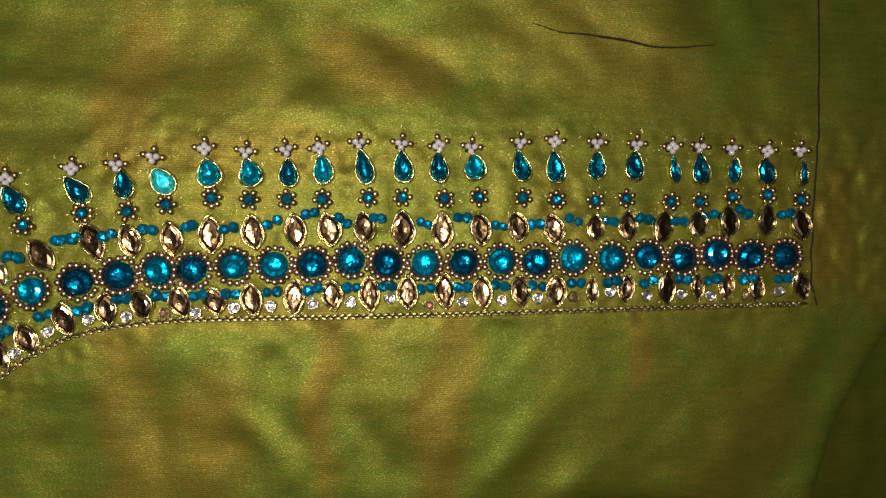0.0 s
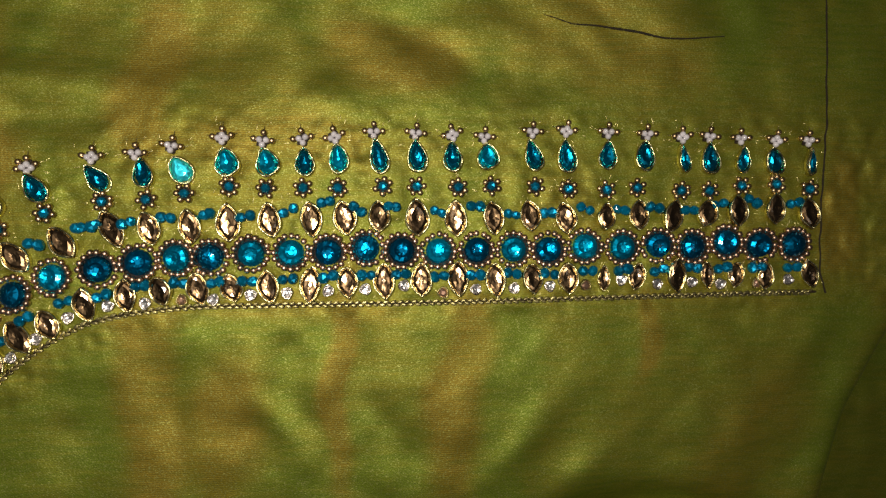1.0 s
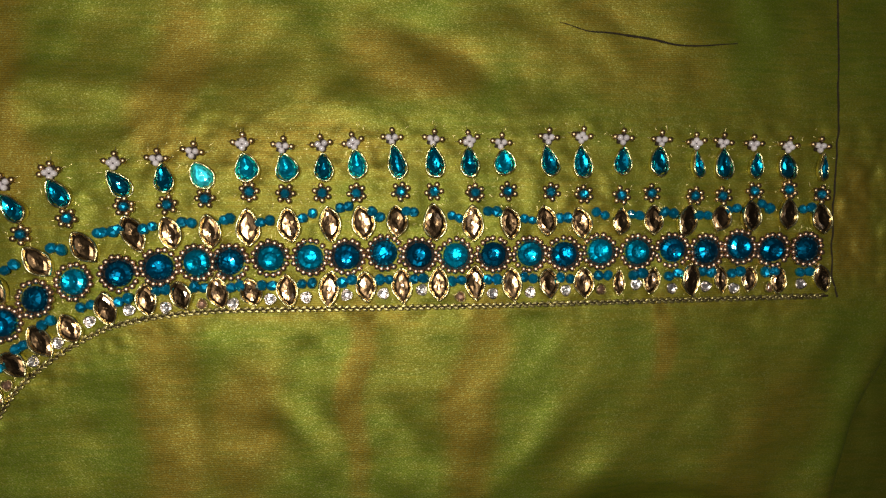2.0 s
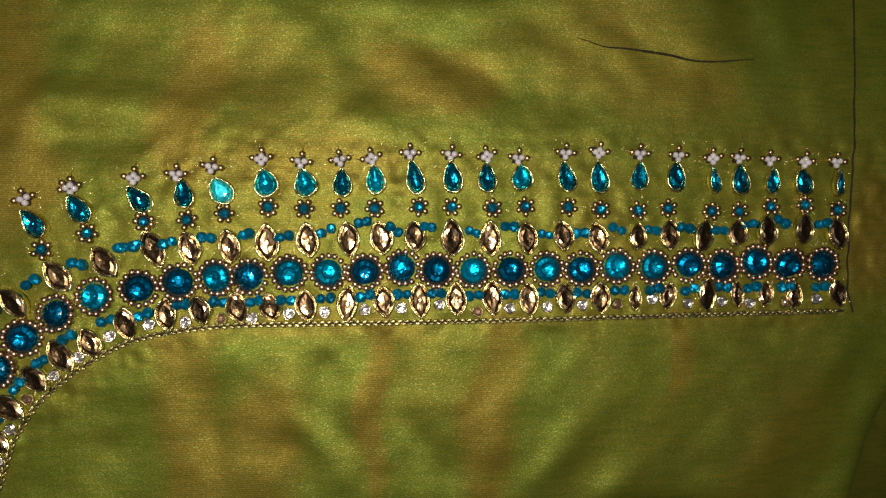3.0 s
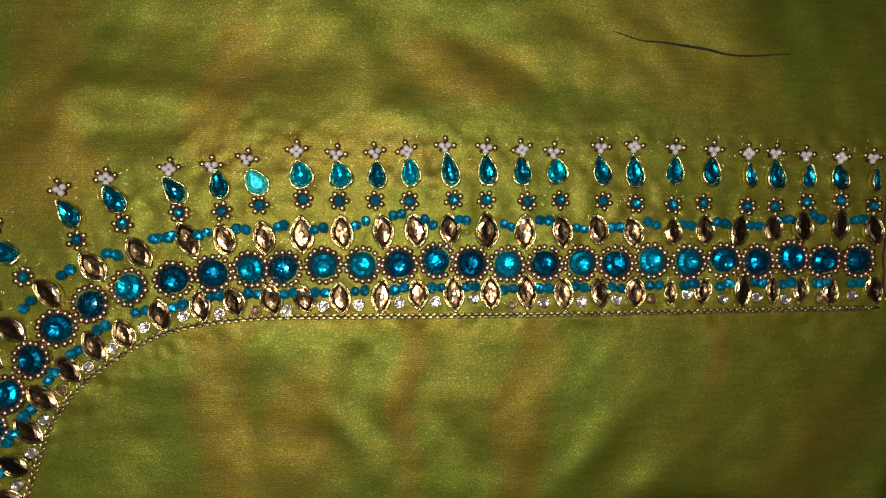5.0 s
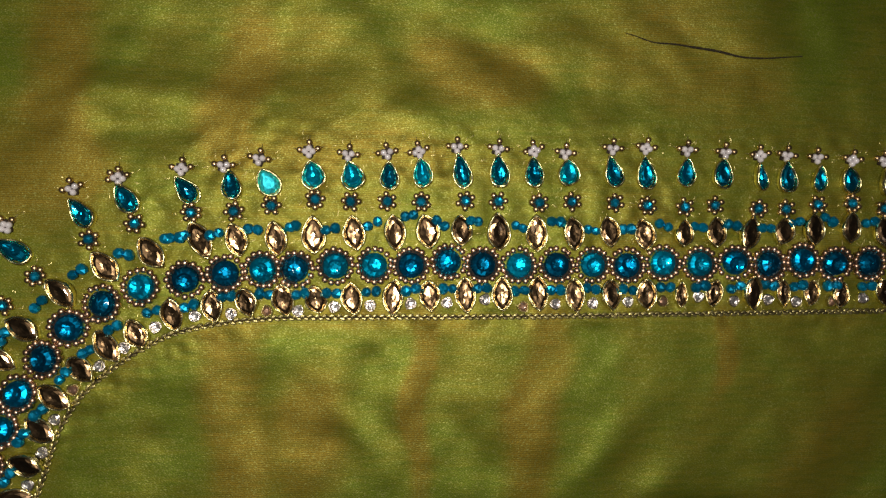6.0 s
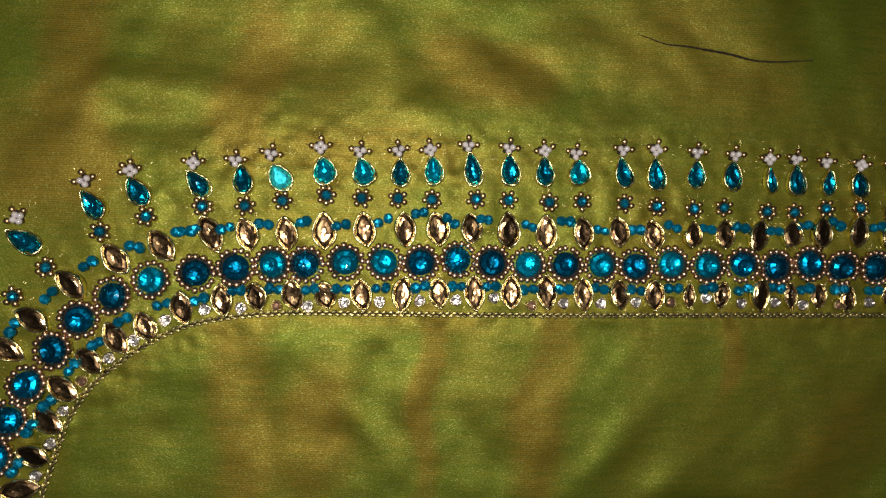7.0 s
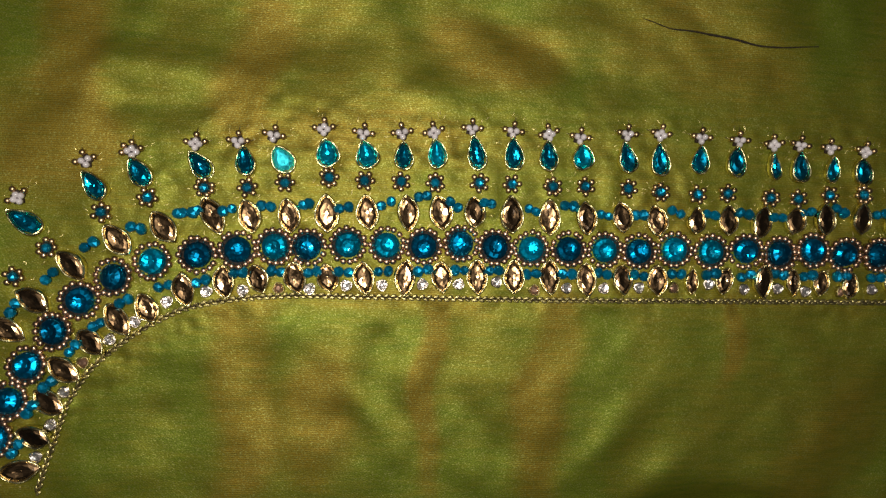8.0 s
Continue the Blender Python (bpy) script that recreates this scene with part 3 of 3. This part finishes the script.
def round_stone(seed, mat, rows, label):
    ob = thing("round_stone", label, "gemstone", "row of round stones")
    part("stone", cut_stone(round_outline(16, 5.7, 5.7), rows, seed), mat, ob, "", False)
    piece("thread_base", ROUND_BASE, ob, 0, 0, 0)
    count = 16
    for k in range(count):
        a = 2 * math.pi * (k + 0.25 * rng.random()) / count
        r = 3.6 + rng.uniform(-0.15, 0.15)
        piece("bead", BRONZE_BEAD, ob, r * math.cos(a), r * math.sin(a), 0.6)
    return ob


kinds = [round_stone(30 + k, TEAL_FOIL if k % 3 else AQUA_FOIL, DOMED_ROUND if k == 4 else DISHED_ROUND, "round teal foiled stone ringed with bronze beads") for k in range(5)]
# stones that shine more take the paler foil, dull ones the domed cut
order = [1, 2, 4, 1, 2, 1, 4, 0, 1, 2, 3, 4, 0, 3, 2, 4, 1, 0, 2, 3, 1, 0, 3, 2, 4, 1, 2, 4]
placed = set()
for (x, y), k in zip(ROUNDS, order):
    m = on_cloth(x, y, rng.uniform(0, 360), (rng.uniform(-9, 9), rng.uniform(-9, 9)))
    if k in placed:
        copy_thing(kinds[k], m)
    else:
        kinds[k].matrix_basis = m
        placed.add(k)

# ---------------------------------------------------------------- bead flowers above the drops
def spike(name, a, b, r, mat, parent):
    """A short stitch of thread between two places."""
    bm = bmesh.new()
    a, b = Vector(a) * MM, Vector(b) * MM
    d = b - a
    bmesh.ops.create_cone(bm, segments=5, radius1=r * MM, radius2=r * 0.5 * MM, depth=d.length)
    m = Matrix.Translation((a + b) / 2) @ d.to_track_quat("Z", "Y").to_matrix().to_4x4()
    bmesh.ops.transform(bm, matrix=m, verts=bm.verts)
    return part(name, bm, mat, parent)


def top_flower(pearls, tips):
    ob = thing("bead_flower", "flower of white pearls tipped with bronze beads", "beadwork", "row of pearl flowers")
    piece("thread_base", PEARL_BASE, ob, 0, 0.1, 0)
    for x, y in pearls:
        piece("pearl", PEARL_BEAD, ob, x + rng.uniform(-0.1, 0.1), y, 0.62)
    for a in tips:
        c, s = math.cos(math.radians(a)), math.sin(math.radians(a))
        piece("bead", BRASS_BEAD, ob, 2.0 * c, 2.0 * s - 0.1, 0.58)
        spike("stitch", (2.4 * c, 2.4 * s, 0.35), (3.4 * c, 3.5 * s, 0.08), 0.12, ZARI, ob)
    return ob


FOUR = ((0, 0.6), (-0.85, -0.1), (0.85, -0.05), (0.05, -0.95))
THREE = ((-0.65, 0.3), (0.65, 0.35), (0.0, -0.75))
flowers = [top_flower(FOUR, (90, 172, 20)), top_flower(THREE, (88, 165, 12)), top_flower(FOUR, (96, 150, 30, 195))]
for i, (x, y) in enumerate(TOP_FLOWERS):
    m = on_cloth(x, y, rng.uniform(-12, 12) + (25 if i < 2 else 0))
    if i < 3:
        flowers[i].matrix_basis = m
    else:
        copy_thing(flowers[i * i % 3], m)


# ---------------------------------------------------------------- small flowers under the drops
def small_flower(count):
    ob = thing("bead_flower", "small flower of bronze beads round a teal bead", "beadwork", "row of small flowers")
    piece("thread_base", FLOWER_BASE, ob, 0, 0, 0)
    piece("cut_bead", TEAL_BEADS[count % 3], ob, 0, 0, 0.75, 70, 0.85, 0.85, 0.8)
    for k in range(count):
        a = 2 * math.pi * (k + 0.3 * rng.random()) / count
        r = rng.uniform(1.55, 1.75)
        piece("bead", BRASS_BEAD, ob, r * math.cos(a), r * math.sin(a), 0.55)
    return ob


flowers = [small_flower(6), small_flower(7), small_flower(6)]
for i, (x, y) in enumerate(SMALL_FLOWERS):
    m = on_cloth(x, y, rng.uniform(0, 360))
    if i < 3:
        flowers[i].matrix_basis = m
    else:
        copy_thing(flowers[i % 3], m)


# ---------------------------------------------------------------- groups of teal cut beads between the stones
def bead_group(label, group, m, length, fat):
    ob = thing("bead_cluster", label, "beadwork", group)
    ob.matrix_basis = m
    n = max(2, round((length + 0.9) / 1.9))
    for k in range(n):
        u = (k + 0.5) / n - 0.5
        wide = rng.uniform(0.95, 1.2) * (1.0 if fat else 0.85)
        piece("cut_bead", rng.choice(TEAL_BEADS), ob, rng.uniform(-0.3, 0.3), u * (length + 0.9), rng.uniform(0.7, 0.85), rng.uniform(-28, 28), wide, rng.uniform(0.88, 1.08), wide * 0.85)
    return ob


for x, y, turn, length in UPPER_BEADS:
    bead_group("cluster of teal cut glass beads sewn between leaf stones", "upper string of teal beads", on_cloth(x, y, turn), length, length < 2 or length > 2.7)
for x, y, turn, length in LOWER_BEADS_BEND + LOWER_BEADS_STRAIGHT:
    bead_group("cluster of teal cut glass beads below the round stones", "lower string of teal beads", on_cloth(x, y, turn), length, True)

# ---------------------------------------------------------------- little clear crystals
crystal = thing("crystal", "small clear pink-white crystal in a silver cup", "gemstone", "row of small crystals")
part("setting", collar(round_outline(16, 2.6, 2.6), [(0, 0), (0, 0.7), (0.1, 0.85), (0.28, 0.8), (0.3, 0)]), SILVER, crystal)
# inner rows sink here too, to shape the foil's glint
part("stone", cut_stone(round_outline(8, 2.1, 2.1), [(1.0, 0.6), (0.8, 0.95), (0.5, 0.9), (0.25, 0.82)], 50), CRYSTAL, crystal, "", False)
rose = thing("crystal", "small dull rose-brown crystal in a silver cup", "gemstone", "row of small crystals")
part("setting", collar(round_outline(16, 2.6, 2.6), [(0, 0), (0, 0.7), (0.1, 0.85), (0.28, 0.8), (0.3, 0)]), ZARI, rose)
part("stone", cut_stone(round_outline(8, 2.1, 2.1), [(1.0, 0.6), (0.75, 0.95), (0.42, 1.1)], 51), ROSE_FOIL, rose, "", False)
ROSE_AT = [3, 9, 16, 20, 25]
for i, (x, y) in enumerate(CRYSTALS):
    m = on_cloth(x, y, rng.uniform(0, 360), (rng.uniform(-8, 8), rng.uniform(-8, 8)))
    if i in (0, 3):
        (crystal if i == 0 else rose).matrix_basis = m
    else:
        copy_thing(rose if i in ROSE_AT else crystal, m)


# ---------------------------------------------------------------- dark lines: crease shade, upper line; and the braid
def smooth_path(points, step):
    """Evenly spaced places along a smooth line through the given ones."""
    p = [np.array(q, float) for q in points]
    p = [2 * p[0] - p[1]] + p + [2 * p[-1] - p[-2]]
    dense = []
    for a, b, c, d in zip(p, p[1:], p[2:], p[3:]):
        for k in range(20):
            u = k / 20
            dense.append(0.5 * (2 * b + (c - a) * u + (2 * a - 5 * b + 4 * c - d) * u * u + (3 * b - a - 3 * c + d) * u ** 3))
    dense = np.array(dense + [p[-2]])
    run = np.concatenate([[0], np.cumsum(np.linalg.norm(np.diff(dense, axis=0), axis=1))])
    s = np.arange(0, run[-1], step)
    return np.stack([np.interp(s, run, dense[:, i]) for i in (0, 1)], -1)


def tube(points, radius, taper, lift):
    line = smooth_path(points, 0.8)
    bm = bmesh.new()
    loops = []
    n = len(line)
    for i, (x, y) in enumerate(line):
        d = line[min(i + 1, n - 1)] - line[max(i - 1, 0)]
        d /= np.linalg.norm(d)
        side = np.array([-d[1], d[0]])
        r = radius * (1 - taper * abs(2 * i / (n - 1) - 1)) * rng.uniform(0.8, 1.2)
        z = float(cloth_height(np.array(x), np.array(y)))
        loops.append([bm.verts.new(((x + side[0] * r * math.cos(a)) * MM, (y + side[1] * r * math.cos(a)) * MM, (z + lift * radius + r * 0.8 * math.sin(a)) * MM)) for a in np.arange(6) * math.pi / 3])
    for a, b in zip(loops, loops[1:]):
        for k in range(6):
            bm.faces.new((a[k], a[(k + 1) % 6], b[(k + 1) % 6], b[k]))
    bmesh.ops.recalc_face_normals(bm, faces=bm.faces)
    return bm


def thread(name, points, radius, taper, mat, label):
    return tagged(part(name, tube(points, radius, taper, 0.1), mat), label, "thread")


# dark strand laid along the crease in place of its shadow
thread("seam_thread", CREASE, 0.24, 0.1, DARK_LINE, "dark line put in for the crease shadow at the end of the beaded band")
# thin dark line on the upper silk, tapered at both ends
thread("loose_thread", UPPER_LINE, 0.30, 0.7, DARK_LINE, "thin dark brown line across the silk")

braid = thing("gold_braid", "twisted gold zari chain stitch edging the beaded band", "braid", "")
# dark core added for the shade between and under the links
part("core", tube(BRAID, 0.28, 0.0, 0.0), BROWN_SHADE, braid, "dark core put in for the shade under the braid")
LINK = bead_mesh("stitch", 0.47, ZARI, 0.8)
line = smooth_path(BRAID, 1.55)
for i in range(len(line) - 1):
    d = line[i + 1] - line[i]
    heading = math.degrees(math.atan2(d[1], d[0]))
    normal = np.array([-d[1], d[0]]) / np.linalg.norm(d)
    for s in (-1, 1):
        x, y = line[i] + normal * 0.32 * s + d * (0.25 * s)
        z = float(cloth_height(np.array(x), np.array(y)))
        piece("stitch", LINK, braid, x, y, z + 0.28, heading + 16 * s + rng.uniform(-8, 8), rng.uniform(1.5, 1.9), rng.uniform(0.6, 0.85), 0.85)


def loose_stitches(name, rows, count, seed, mat, label):
    """Fine stitches that hold the beadwork, scattered round the given places."""
    q = random.Random(seed)
    bm = bmesh.new()
    for cx, cy, near, far in rows:
        for k in range(count):
            a, r = q.uniform(0, 2 * math.pi), q.uniform(near, far)
            x, y = cx + r * math.cos(a), cy + r * math.sin(a)
            half, wide, t = q.uniform(0.3, 0.75), q.uniform(0.06, 0.11), a + q.uniform(-0.7, 0.7)
            dx, dy = math.cos(t), math.sin(t)
            top = []
            for u, v, z in ((-half, -wide, -0.1), (-half, wide, -0.1), (half, wide, -0.1), (half, -wide, -0.1), (-half * 0.6, 0, 0.14), (half * 0.6, 0, 0.14)):
                px, py = x + u * dx - v * dy, y + u * dy + v * dx
                top.append(bm.verts.new((px * MM, py * MM, (float(cloth_height(np.array(px), np.array(py))) + z) * MM)))
            a0, b0, c0, d0, e0, f0 = top
            for face in ((a0, d0, f0, e0), (c0, b0, e0, f0), (b0, a0, e0), (d0, c0, f0)):
                bm.faces.new(face)
    tagged(part(name, bm, mat), label, "stitches", kind="stuff")


BAND_SPOTS = [(x, y, 4.0, 5.4) for x, y in ROUNDS] + [(x, y, 2.3, 4.4) for x, y, turn, length in UPPER_LEAVES + LOWER_LEAVES_BEND + LOWER_LEAVES_STRAIGHT]
loose_stitches("gold_stitches", [(x, y, 2.4, 4.6) for x, y in TOP_FLOWERS] + [(x, y, 2.2, 3.8) for x, y in SMALL_FLOWERS] + BAND_SPOTS, 8, 21, ZARI, "fine gold thread stitches scattered round the beadwork")
